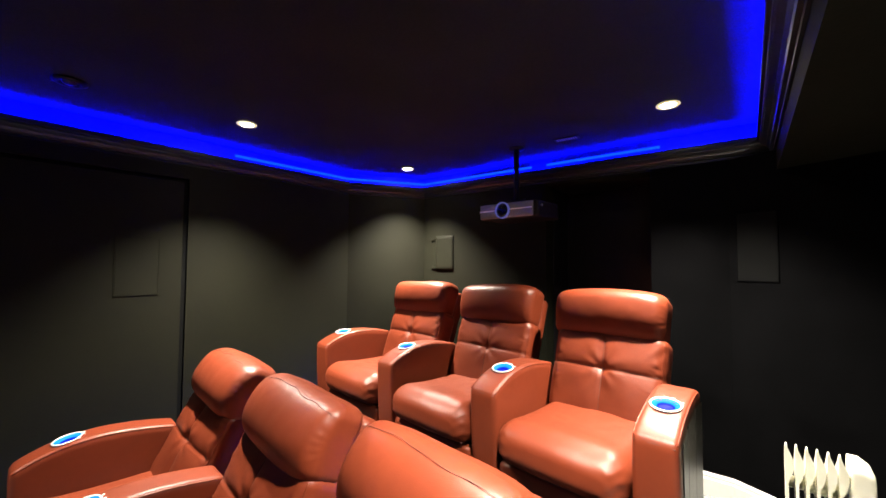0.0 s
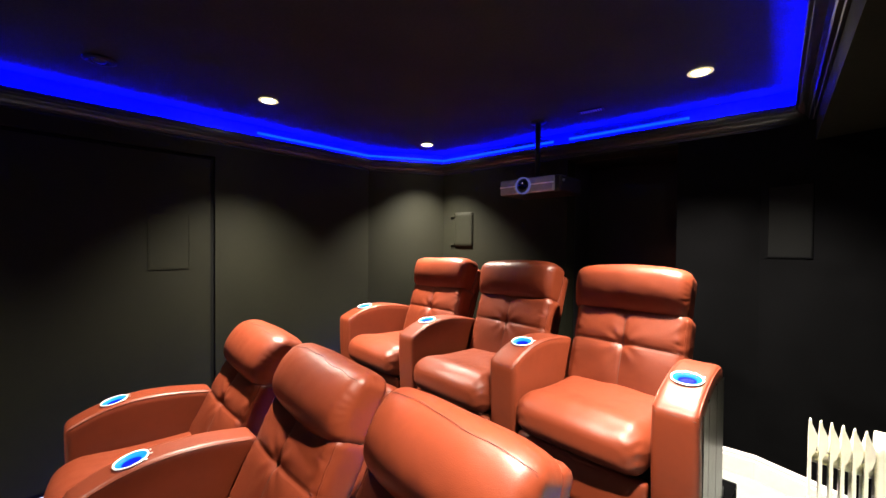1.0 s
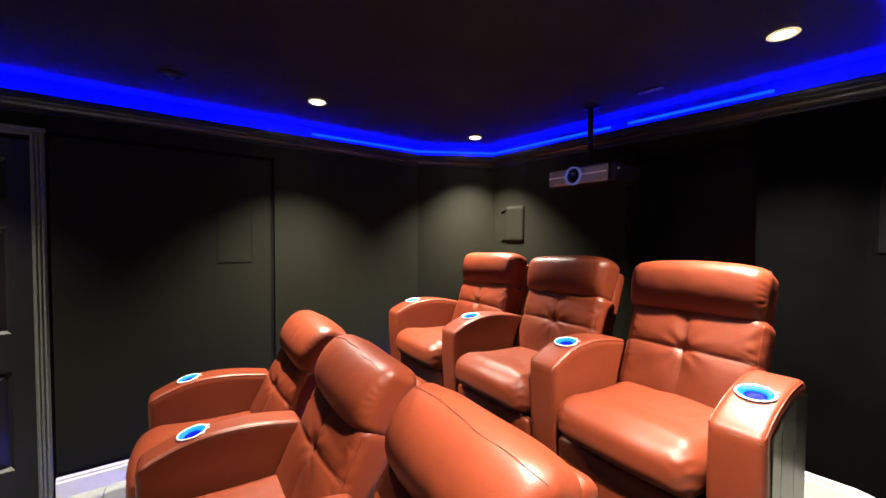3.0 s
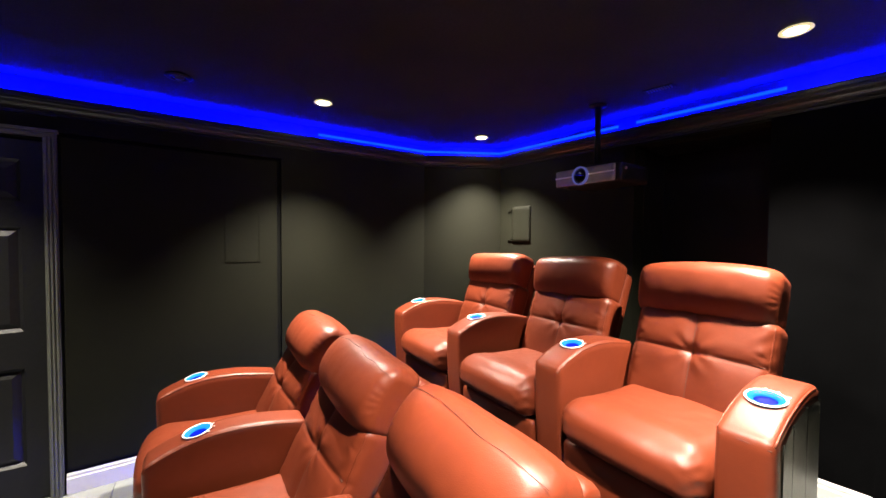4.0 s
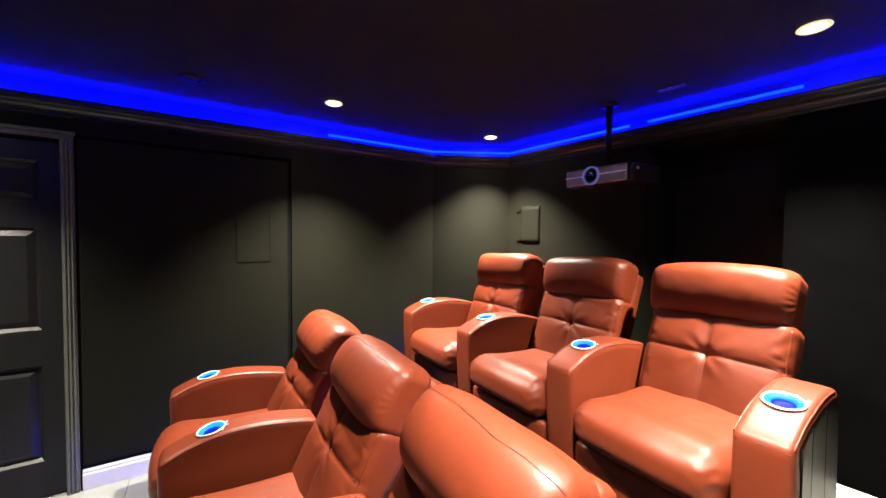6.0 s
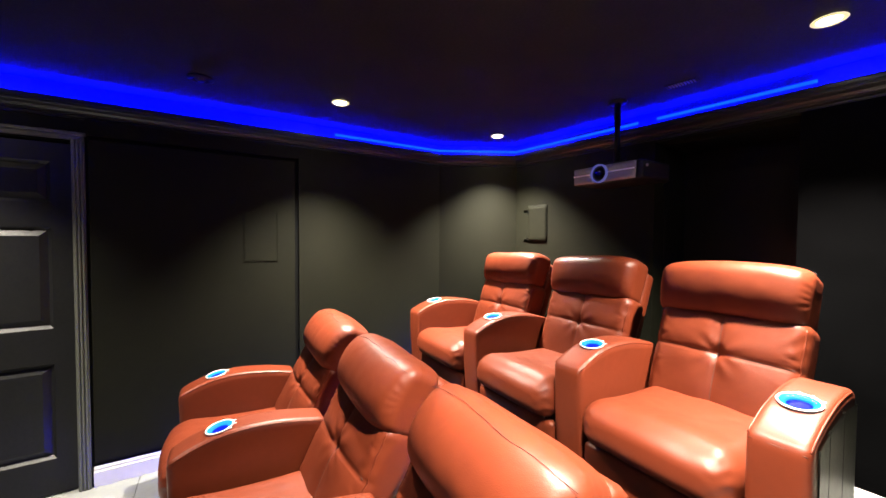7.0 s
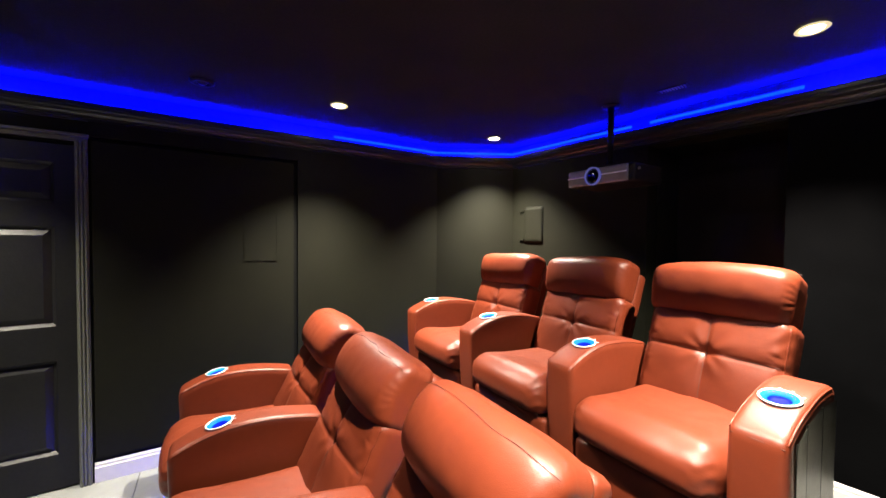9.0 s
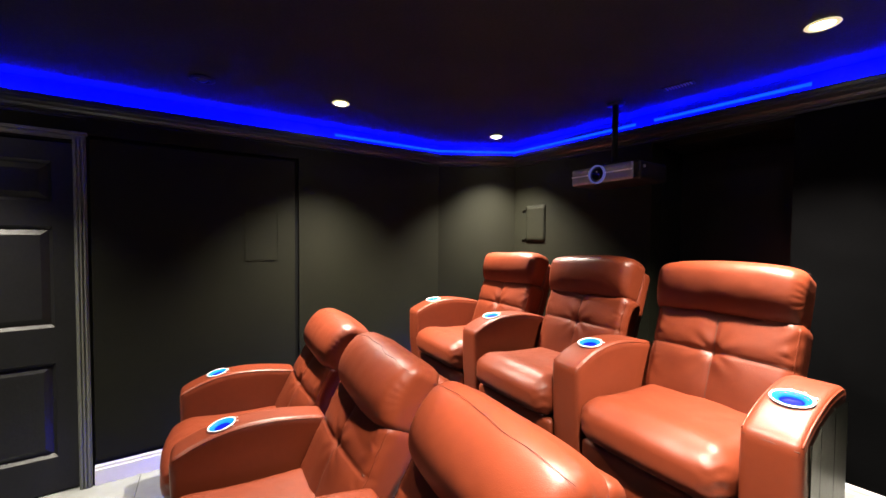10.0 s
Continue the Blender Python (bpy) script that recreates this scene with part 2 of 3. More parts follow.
structure("ceiling", boxes((WEST - 0.15, EAST + 0.15, FRONT - 0.15, BACK + 0.4, CEIL, CEIL + 0.12)), CEILING, "matt black painted ceiling")
Z0 = 2.115   # foot of the crown moulding
TB = math.tan(radians(TURN_BACK))
TR = math.tan(radians(3.2))
BR = (SOFFIT_X - 0.045, BACK + TB * (SOFFIT_X - CH_B[0]))          # back corner of the bulkhead
BF = (BR[0] + TR * (BR[1] - FRONT), FRONT)
LF = (WEST + math.tan(radians(TURN_LEFT)) * (CH_A[1] - FRONT), FRONT)
bh = bmesh.new()
lo = [bh.verts.new((x, y, SOFFIT_Z)) for x, y in (BF, (EAST, FRONT), (EAST, BACK + TB * (EAST - CH_B[0])), BR)]
hi = [bh.verts.new((v.co.x, v.co.y, CEIL)) for v in lo]
bh.faces.new(lo[::-1]), bh.faces.new(hi)
for i in range(4):
    bh.faces.new((lo[i], lo[(i + 1) % 4], hi[(i + 1) % 4], hi[i]))
structure("bulkhead", bh, WALL, "lowered charcoal bulkhead along the aisle")

# floor tiles laid in the joint bed
TS = 0.60
tile_meshes = {}


def tile_piece(parent, x0, x1, y0, y1, z):
    key = (round(x1 - x0, 3), round(y1 - y0, 3))
    if key not in tile_meshes:
        bm = boxes((-key[0] / 2, key[0] / 2, -key[1] / 2, key[1] / 2, -0.008, 0.0))
        bmesh.ops.bevel(bm, geom=[e for e in bm.edges if all(v.co.z > -0.001 for v in e.verts)], offset=0.0015, segments=1, affect="EDGES")
        me = bpy.data.meshes.new("tile")
        bm.to_mesh(me)
        bm.free()
        me.materials.append(TILE)
        tile_meshes[key] = me
    ob = new("tile", tile_meshes[key])
    ob.location = ((x0 + x1) / 2, (y0 + y1) / 2, z)
    ob.parent = parent
    ob.matrix_parent_inverse.identity()


def tile_field(parent, x0, x1, y0, y1, z):
    g = 0.0014
    x = x0
    while x < x1 - 0.01:
        y = y1
        xe = min(x + TS, x1)
        while y > y0 + 0.01:
            ye = max(y - TS, y0)
            tile_piece(parent, x + g, xe - g, ye + g, y - g, z)
            y = ye
        x = xe


floor_ob = bpy.data.objects["floor"]

# crown moulding with a trough for the strip light, along every side of the raised ceiling
RUN = [BF, BR, CH_B, CH_A, LF]
CROWN_PROFILE = [(0.0, Z0), (0.010, Z0), (0.012, Z0 + 0.012), (0.024, Z0 + 0.016), (0.028, Z0 + 0.028), (0.040, Z0 + 0.040),
                 (0.058, Z0 + 0.050), (0.066, Z0 + 0.056), (0.068, Z0 + 0.066), (0.078, Z0 + 0.069), (0.080, Z0 + 0.085),
                 (0.077, Z0 + 0.092), (0.072, Z0 + 0.088), (0.066, Z0 + 0.072), (0.052, Z0 + 0.058), (0.030, Z0 + 0.042), (0.0, Z0 + 0.038)]
structure("crown_moulding", sweep(RUN, CROWN_PROFILE), CROWN, "glossy black crown moulding hiding the blue strip light")
# band tinted blue to carry the wash of the strip light
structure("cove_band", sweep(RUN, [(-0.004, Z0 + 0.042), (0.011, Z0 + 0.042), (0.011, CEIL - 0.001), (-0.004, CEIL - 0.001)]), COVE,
          "wall band above the moulding, blue light put into its colour")
strip = part("strip_light", sweep(RUN, [(0.034, Z0 + 0.049), (0.050, Z0 + 0.060), (0.048, Z0 + 0.063), (0.032, Z0 + 0.052)]), LED, None, "", False)
tagged(strip, "blue light strip lying behind the crown moulding", "strip light")
# Pale bright line along the band, added as thin emissive strips.
for k, line in enumerate(([(-0.55, BACK + TB * 1.92), (-1.30, BACK + TB * 1.17)], [(-1.42, BACK + TB * 1.05), CH_B, CH_A, (WEST + 0.03 * 0.5, 0.75)])):
    t = part("pale_line", sweep(line, [(0.0115, 2.240), (0.014, 2.240), (0.014, 2.257), (0.0115, 2.257)]), PALE_LINE, None, "", False)
    tagged(t, "thin pale blue glowing line drawn on the band", "strip light", "light tapes")

# large flush panel with a shadow gap, set in the left wall
structure("wall_slab_1", boxes((WEST, WEST + 0.020, 0.480, 1.70, 0.14, Z0), (WEST, WEST + 0.020, -0.665, 0.480, 2.03, Z0)), WALL,
          "charcoal wall facing round the flush panel", square=SQ_LEFT)
panel = thing("wall_panel", SQ_LEFT @ Matrix.Translation((WEST, 0, 0)), "tall flush charcoal wall panel with a dark shadow gap", "panel", kind="structure")
part("board", boxes((0.0, 0.012, -0.655, 0.453, 0.145, 2.006), bevel=0.002), WALL, panel, "", False)
part("gap_backing", boxes((0.0, 0.0015, 0.453, 0.480, 0.145, 2.03), (0.0, 0.0015, -0.655, 0.453, 2.006, 2.03)), CLOTH, panel, "black shadow gap", False)

# baseboards
BASE = [(0.0, 0.001), (0.016, 0.001), (0.016, 0.088), (0.011, 0.096), (0.011, 0.108), (0.005, 0.118), (0.0, 0.12)]
structure("baseboard_left", sweep([(WEST, 1.02), (WEST, -0.66)], BASE), WHITE, "white gloss baseboard on the side wall", square=SQ_LEFT)
structure("baseboard_back", sweep([(-0.20 + 1.6 * math.cos(radians(25)), BACK - 1.6 * math.sin(radians(25))), (-0.20, BACK), (-0.60, BACK)], [(d, z * 1.1 + STEP) for d, z in BASE]), WHITE, "white gloss baseboard above the aisle step", square=SQ_BACK)

# door with its casing
cas = bmesh.new()
for y0, y1, z0, z1 in ((DOOR_Y1 - 0.010, DOOR_Y1 + 0.045, 0.0, 1.995), (DOOR_Y0 - 0.045, DOOR_Y0 + 0.010, 0.0, 1.995), (DOOR_Y0 - 0.045, DOOR_Y1 + 0.045, 1.995, 2.025)):
    add_box(cas, WEST + 0.0, WEST + 0.016, y0, y1, z0, z1, 0.003)
    if z1 < 2.01:
        for f in (0.14, 0.42, 0.72):
            add_box(cas, WEST + 0.0155, WEST + 0.023, y0 + f * (y1 - y0), y0 + (f + 0.16) * (y1 - y0), z0, z1, 0.002)
add_box(cas, WEST + 0.0, WEST + 0.026, DOOR_Y0 - 0.053, DOOR_Y1 + 0.053, 2.018, 2.038, 0.005)
add_box(cas, WEST - 0.15, WEST, DOOR_Y1 - 0.012, DOOR_Y1 - 0.0005, 0.0, 1.98)
add_box(cas, WEST - 0.15, WEST, DOOR_Y0 + 0.0005, DOOR_Y0 + 0.012, 0.0, 1.98)
structure("door_casing", cas, TRIM_GREY, "dark fluted door casing", square=SQ_LEFT)
door = thing("door_1", SQ_LEFT @ Matrix.Translation((WEST - 0.06, DOOR_Y0, 0.01)), "closed black six-panel door in a fluted casing", "door", kind="structure")
DW, DH = DOOR_Y1 - DOOR_Y0 - 0.028, 1.965
leaf = bmesh.new()
cols = [(0.09, 0.325), (0.425, DW - 0.075)]
rows = [(0.20, 0.735), (0.935, 1.50), (1.635, 1.86)]
zs = [0] + [v for r in rows for v in r] + [DH]
for c0, c1 in ((0.014, 0.09), (0.325, 0.425), (DW - 0.075, DW + 0.014)):
    add_box(leaf, 0.0, 0.04, c0, c1, 0.0, DH)
for a, b in zip(zs[::2], zs[1::2]):
    for c0, c1 in cols:
        add_box(leaf, 0.0, 0.04, c0, c1, a, b)
add_box(leaf, 0.0, 0.022, 0.014, DW + 0.014, 0.0, DH)
for c0, c1 in cols:
    for r0, r1 in rows:
        g = 0.016
        out = [leaf.verts.new((0.0405, y, z)) for y, z in ((c0 - 0.002, r0 - 0.002), (c1 + 0.002, r0 - 0.002), (c1 + 0.002, r1 + 0.002), (c0 - 0.002, r1 + 0.002))]
        inn = [leaf.verts.new((0.0224, y, z)) for y, z in ((c0 + g, r0 + g), (c1 - g, r0 + g), (c1 - g, r1 - g), (c0 + g, r1 - g))]
        for i in range(4):
            leaf.faces.new((out[i], out[(i + 1) % 4], inn[(i + 1) % 4], inn[i]))
part("leaf", leaf, DOOR, door, "", False)
for c0, c1 in cols:
    for r0, r1 in rows:
        fb = bmesh.new()
        g = 0.020
        lo = [fb.verts.new((0.0225, y, z)) for y, z in ((c0 + g, r0 + g), (c1 - g, r0 + g), (c1 - g, r1 - g), (c0 + g, r1 - g))]
        h = g + 0.03
        hi = [fb.verts.new((0.036, y, z)) for y, z in ((c0 + h, r0 + h), (c1 - h, r0 + h), (c1 - h, r1 - h), (c0 + h, r1 - h))]
        fb.faces.new(hi)
        for i in range(4):
            fb.faces.new((lo[i], lo[(i + 1) % 4], hi[(i + 1) % 4], hi[i]))
        fb.faces.new(lo[::-1])
        part("raised_panel", fb, DOOR, door, "", False)

# ---- recliners ----
PITCH = 0.74
ARM_W = 0.148
ARM_TOP = np.polyfit([0.0, 0.09, 0.165, 0.34, 0.55, 0.80], [0.575, 0.614, 0.634, 0.640, 0.606, 0.545], 4)
CUP_Y = 0.165
LEAN = radians(28)
PIVOT = (0.47, 0.42)   # where the back turns
UPRIGHT = [0.0]        # how far a back is raised from its full lean


def arm_top(y):
    return float(np.polyval(ARM_TOP, y))


def in_back(x, d, u, mid):
    """A point of the leaning back: x across, d behind its face, u along it, from the middle (y, z) of the face."""
    p = Vector((x, mid[0] + d * math.cos(LEAN) + u * math.sin(LEAN), mid[1] - d * math.sin(LEAN) + u * math.cos(LEAN)))
    y, z, w = p.y - PIVOT[0], p.z - PIVOT[1], UPRIGHT[0]
    return Vector((x, PIVOT[0] + y * math.cos(w) - z * math.sin(w), PIVOT[1] + y * math.sin(w) + z * math.cos(w)))


def make_arm(chair, x, length=0.62, lift=0.0):
    tall = 0.60

    def crown(y):
        return arm_top(y) + lift * min(1.0, max(0.0, (y - 0.16) / 0.2))

    def shape(p):
        y = p.y + length / 2 - 0.02
        f = (p.z + tall / 2) / tall
        top = crown(y)
        side = 0.004 * math.sin(math.pi * f)
        return Vector((x + p.x + math.copysign(side, p.x) * (abs(p.x) > 0.03), y + 0.035 * (1 - f) ** 2 * (y < 0.3), 0.05 + f * (top - 0.05)))

    bm = soft_box((ARM_W, length, tall), 0.022, (14, 46, 30), shape)
    cz = arm_top(CUP_Y)
    hole = [f for f in bm.faces if f.calc_center_median().z > cz - 0.06
            and all(math.hypot(v.co.x - x, v.co.y - CUP_Y) < 0.048 for v in f.verts)]
    bmesh.ops.delete(bm, geom=hole, context="FACES")
    arm = part("armrest", bm, HIDE, chair)
    for s in (-1, 1):
        line = [(x + s * (ARM_W / 2 - 0.004), y, crown(y) - 0.010) for y in np.linspace(-0.008, length - 0.05, 26)]
        part("piping", tube(line, 0.0032), HIDE, arm)
    part("seam", tube([(x + s * (ARM_W / 2 - 0.008), -0.0165, arm_top(0.0) - 0.024 - 0.002 * abs(s)) for s in np.linspace(-1, 1, 7)], 0.0018), THREAD, arm, "dark stitched seam")
    # lit cup holder let into the arm
    slope = math.atan(float(np.polyval(np.polyder(ARM_TOP), CUP_Y)))
    cup = part("cup_holder", lathe([(0.0485, 0.001), (0.055, 0.001), (0.0565, 0.004), (0.0545, 0.0065), (0.051, 0.006), (0.0485, 0.004), (0.0485, 0.001)], 36), STEEL, chair,
               "brushed steel cup holder glowing blue inside")
    cup.matrix_local = Matrix.Translation((x, CUP_Y, cz + 0.001)) @ Matrix.Rotation(slope, 4, "X")
    wall_ = bmesh.new()
    rings = []
    for r, h in ((0.049, 0.0045), (0.044, 0.0015), (0.034, -0.002), (0.0315, -0.005), (0.031, -0.010)):
        rings.append([wall_.verts.new((r * math.cos(w), r * math.sin(w), h)) for w in [2 * math.pi * k / 36 for k in range(36)]])
    for a, b in zip(rings, rings[1:]):
        for k in range(36):
            wall_.faces.new((a[k], b[k], b[(k + 1) % 36], a[(k + 1) % 36]))
    part("lit_wall", wall_, CUP_WALL, cup, "glowing light blue liner")
    part("lit_floor", lathe([(0.0, -0.012), (0.018, -0.011), (0.031, -0.008), (0.0315, -0.014), (0.0, -0.016)], 28), CUP_FLOOR, cup, "deep blue bottom")
    for w in (40, 75, 105):
        a = radians(w)
        bm = boxes((-0.004, 0.004, -0.003, 0.003, 0.0, 0.003), bevel=0.0008)
        b = part("button", bm, STEEL, cup)
        b.matrix_local = Matrix.Translation((0.0625 * math.cos(a), 0.0625 * math.sin(a), 0.001)) @ Matrix.Rotation(a, 4, "Z")
    return arm


def make_seat(chair):
    size = (0.572, 0.60, 0.180)

    def shape(p):
        x, y, z = p
        f = (y + 0.30) / 0.60
        puff = 0.022 * math.cos(math.pi * x / 0.60) * (z > 0) * (1 - 0.5 * f)
        if z > 0:
            puff += 0.010 * math.exp(-((y + 0.20) / 0.07) ** 2) - 0.03 * f
        front = max(0.0, 0.3 - f) / 0.3
        edge = max(0.0, (abs(x) - 0.19) / 0.095)
        gather = 0.005 * math.sin(z * 150 + 1.7 * math.sin(x * 90)) * min(1, edge) * front
        y -= front * (0.026 * math.cos(math.pi * x / 0.62) * (1 - (z / 0.10) ** 2)) + gather
        wr = 0.004 * noise.noise(Vector((x * 7, y * 9, z * 5 + 3))) + 0.002 * noise.noise(Vector((x * 22, y * 26, 9)))
        return Vector((x, y + 0.30 - 0.055 * (1 - f), z + 0.352 + puff + wr + 0.003 * gather))

    seat = part("seat", soft_box(size, 0.078, (40, 40, 18), shape), HIDE, chair)
    part("seam", tube([(x, -0.012 - 0.02 * math.cos(math.pi * x / 0.62), 0.276) for x in np.linspace(-0.25, 0.25, 15)], 0.002), THREAD, seat, "dark stitched seam")
    part("mechanism", boxes((-0.275, 0.275, 0.03, 0.56, 0.055, 0.262)), PLASTIC, chair, "black recliner mechanism under the seat", False)
    foot = part("footrest", soft_box((0.566, 0.05, 0.195), 0.018, (20, 4, 10),
                                     lambda p: Vector((p.x, p.y + 0.018 - 0.008 * math.cos(math.pi * p.x / 0.6), p.z + 0.160))), HIDE, chair)
    return seat, foot


def make_back(chair, seed):
    # lower cushion: one button, a cross of seams
    mid = (0.560, 0.590)

    def cushion(p):
        x, d, u = p
        if d < 0.0:
            gx, gu = abs(x), abs(u - 0.03)
            puff = 0.026 * math.cos(math.pi * x / 0.60) * math.cos(math.pi * (u - 0.03) / 0.60)
            pillow = 0.006 * (1 - math.exp(-(gx / 0.04) ** 2)) * (1 - math.exp(-(gu / 0.035) ** 2))
            groove = 0.007 * math.exp(-(gx / 0.007) ** 2) * (0.4 + 0.6 * math.exp(-((u - 0.03) / 0.12) ** 2)) + 0.006 * math.exp(-(gu / 0.006) ** 2)
            button = 0.020 * math.exp(-(x * x + (u - 0.03) ** 2) / 0.030 ** 2)
            a = math.atan2(u - 0.03, x)
            r = math.hypot(x, u - 0.03)
            folds = 0.0018 * math.sin(a * 8 + 0.6) * math.exp(-((r - 0.07) / 0.05) ** 2)
            side = max(0.0, (gx - 0.19) / 0.09)
            folds += 0.0016 * side * math.sin(95 * (u - 0.9 * (gx - 0.19)) + 2 * x) * min(1.0, max(0.0, u / 0.05))
            pleat = math.exp(-((gx - 0.245) / 0.022) ** 2) * (0.4 + 0.6 * abs(noise.noise(Vector((u * 11, seed, x)))))
            folds += 0.0042 * pleat * math.sin(150 * u + 9 * math.sin(23 * u + seed) + 60 * (gx - 0.22))
            d = d - puff - pillow + groove + button + folds
            d += 0.004 * noise.noise(Vector((x * 8 + seed, u * 8, 1.0)))
        return in_back(x * (1 + 0.01 * math.sin(u * 9)), d + 0.09, u, mid)

    back = part("backrest", soft_box((0.572, 0.17, 0.47), 0.05, (60, 8, 50), cushion), HIDE, chair)
    for pts in ([(x, 0.03) for x in np.linspace(-0.262, 0.262, 44)], [(0.0, u) for u in np.linspace(-0.20, 0.19, 30)]):
        line = [cushion(Vector((x, -0.085, u))) for x, u in pts]
        part("seam", tube([p + Vector((0, -0.0004, 0)) for p in line], 0.0013), THREAD, back, "thin stitched seam")
    for s in (-1, 1):
        line = [cushion(Vector((s * 0.272, -0.070, u))) for u in np.linspace(-0.19, 0.20, 30)]
        part("piping", tube(line, 0.0030), HIDE, back, "side piping")
    # head pillow, fuller in front and gathered at its ends
    top = (0.690, 0.888)
    SIDE = -0.018 if UPRIGHT[0] else -0.008

    def pillow(p):
        x, d, u = p
        e = abs(x) / 0.297
        u2 = u * (1 - 0.17 * e ** 5) - (0.024 * max(0.0, x / 0.297) ** 2 if seed == 3 else 0.0)   # the front aisle pillow sags at its end
        d2 = d * (1 - 0.20 * e ** 6)
        if d < 0:
            if UPRIGHT[0]:
                g = 0.14 + 1.36 * math.sqrt(max(0.0, 1 - ((u - 0.06) / (0.209 if u < 0.06 else 0.092)) ** 2))
            else:
                g = 0.30 + 1.2 * math.sqrt(max(0.0, 1 - ((u + 0.02) / (0.132 if u < -0.02 else 0.170)) ** 2))
            d2 *= g * (0.86 + 0.14 * math.cos(math.pi * x / 0.66))
        end = max(0.0, (e - 0.88) / 0.12)
        ripple = 0.0022 * end * math.sin(19 * math.atan2(u, d) + 1.3 * math.sin(40 * x))
        s = 1 + ripple / max(0.05, math.hypot(u, d))
        wr = 0.0022 * noise.noise(Vector((x * 6 + 3 * seed, u * 7, d * 7))) + 0.0012 * noise.noise(Vector((x * 20 + seed, u * 16, d * 16)))
        if UPRIGHT[0]:
            x *= 1 - 0.14 * max(0.0, 0.06 - u)
        return in_back(x + SIDE, d2 * s + 0.092 + wr, u2 * s - wr * 0.5 + 0.008 * math.cos(x * 7 + seed), top)

    head = part("headrest", soft_box((0.594, 0.190, 0.295), 0.045, (56, 18, 34), pillow), HIDE, chair)
    crest = []
    for x in np.linspace(-0.285, 0.285, 40):
        p = pillow(Vector((x, 0.004, 0.1475)) if UPRIGHT[0] else Vector((x, -0.095, 0.116 + 0.006 * math.sin(x * 14 + seed) + 0.003 * math.sin(x * 41))))
        crest.append(p + Vector((0, 0.004 * math.sin(x * 38 + seed), 0.0015)))
    part("seam", tube(crest, 0.0009), THREAD, head, "dark wavy stitched seam")
    for s in (-1, 1):
        line = []
        for w in np.linspace(-1.2, 1.1, 16):
            q = Vector((s * 0.262, -0.0925 * math.cos(w) ** 0.5 if math.cos(w) > 0 else 0, 0.1425 * math.sin(w)))
            q.y, q.z = -0.088 * math.cos(w) ** 0.6, 0.135 * math.sin(w)
            line.append(pillow(q))
        part("seam", tube(line, 0.0014), THREAD, head, "stitched end seam")
    # shell behind, with its side wings
    shell = part("back_shell", soft_box((0.545, 0.10, 0.80), 0.035, (16, 6, 30),
                                        lambda p: in_back(p.x + SIDE, 0.19 + p.y, p.z - 0.02, (0.60, 0.63))), HIDE, chair)
    return back, head, shell


def make_chair(m, left_arm, end_panel, seed, label, group):
    chair = thing("recliner", m, label, "recliner", group)
    make_seat(chair)
    make_back(chair, seed)
    make_arm(chair, PITCH / 2, *((0.45, 0.016) if end_panel else ()))
    if left_arm:
        make_arm(chair, -PITCH / 2)
    if end_panel:
        x = PITCH / 2 + ARM_W / 2 + 0.003
        for y0, y1 in ((0.03, 0.115), (0.119, 0.26), (0.264, 0.41)):
            ys = np.linspace(y0, y1, 6)
            bm = bmesh.new()
            out = [[bm.verts.new((x + dx, y, z)) for y in ys for z in (0.06, arm_top(y) - 0.03)] for dx in (0.0, 0.004)]
            a, b = out
            for i in range(5):
                bm.faces.new((b[2 * i], b[2 * i + 2], b[2 * i + 3], b[2 * i + 1]))
                bm.faces.new((a[2 * i], a[2 * i + 1], b[2 * i + 1], b[2 * i])) if i == 0 else None
                bm.faces.new((a[2 * i], b[2 * i], b[2 * i + 2], a[2 * i + 2]))
            bm.faces.new((a[10], b[10], b[11], a[11]))
            part("side_panel", bm, HIDE_SIDE, chair, "dark vinyl side panel with upright seams", False)
    if left_arm:
        part("base_light", boxes((-0.452, -0.4455, 0.02, 0.59, 0.022, 0.036)), LED_FLOOR, chair, "blue light strip under the arm", False)
        part("plinth", boxes((-0.445, -0.361, 0.015, 0.60, 0.0, 0.05)), PLASTIC, chair, "black base", False)
    part("plinth", boxes((-0.36, 0.432, 0.069, 0.60, 0.0, 0.05), bevel=0.003), PLASTIC, chair, "black base", False)
    part("base_light", boxes((-0.36, 0.43, 0.060, 0.068, 0.022, 0.038)), LED_FLOOR, chair, "blue light strip under the seat", False)
    return chair


LBL = "terracotta leather recliner with blue-lit cup holders"
XS = [-2.175, -1.435, -0.695]
FRONT_Y, BACK_Y = -0.215, 1.30
for y, z, row, up in ((FRONT_Y, 0, "front", 0.0), (BACK_Y, RISER, "back", 7.0)):
    UPRIGHT[0] = radians(up)
    for i, spot in enumerate(("wall end", "middle", "aisle end")):
        make_chair(pose(XS[i], y, z), i == 0, i == 2, 1 + i + (row == "back") * 3, f"{LBL}, {row} row {spot}", f"{row} row of recliners")


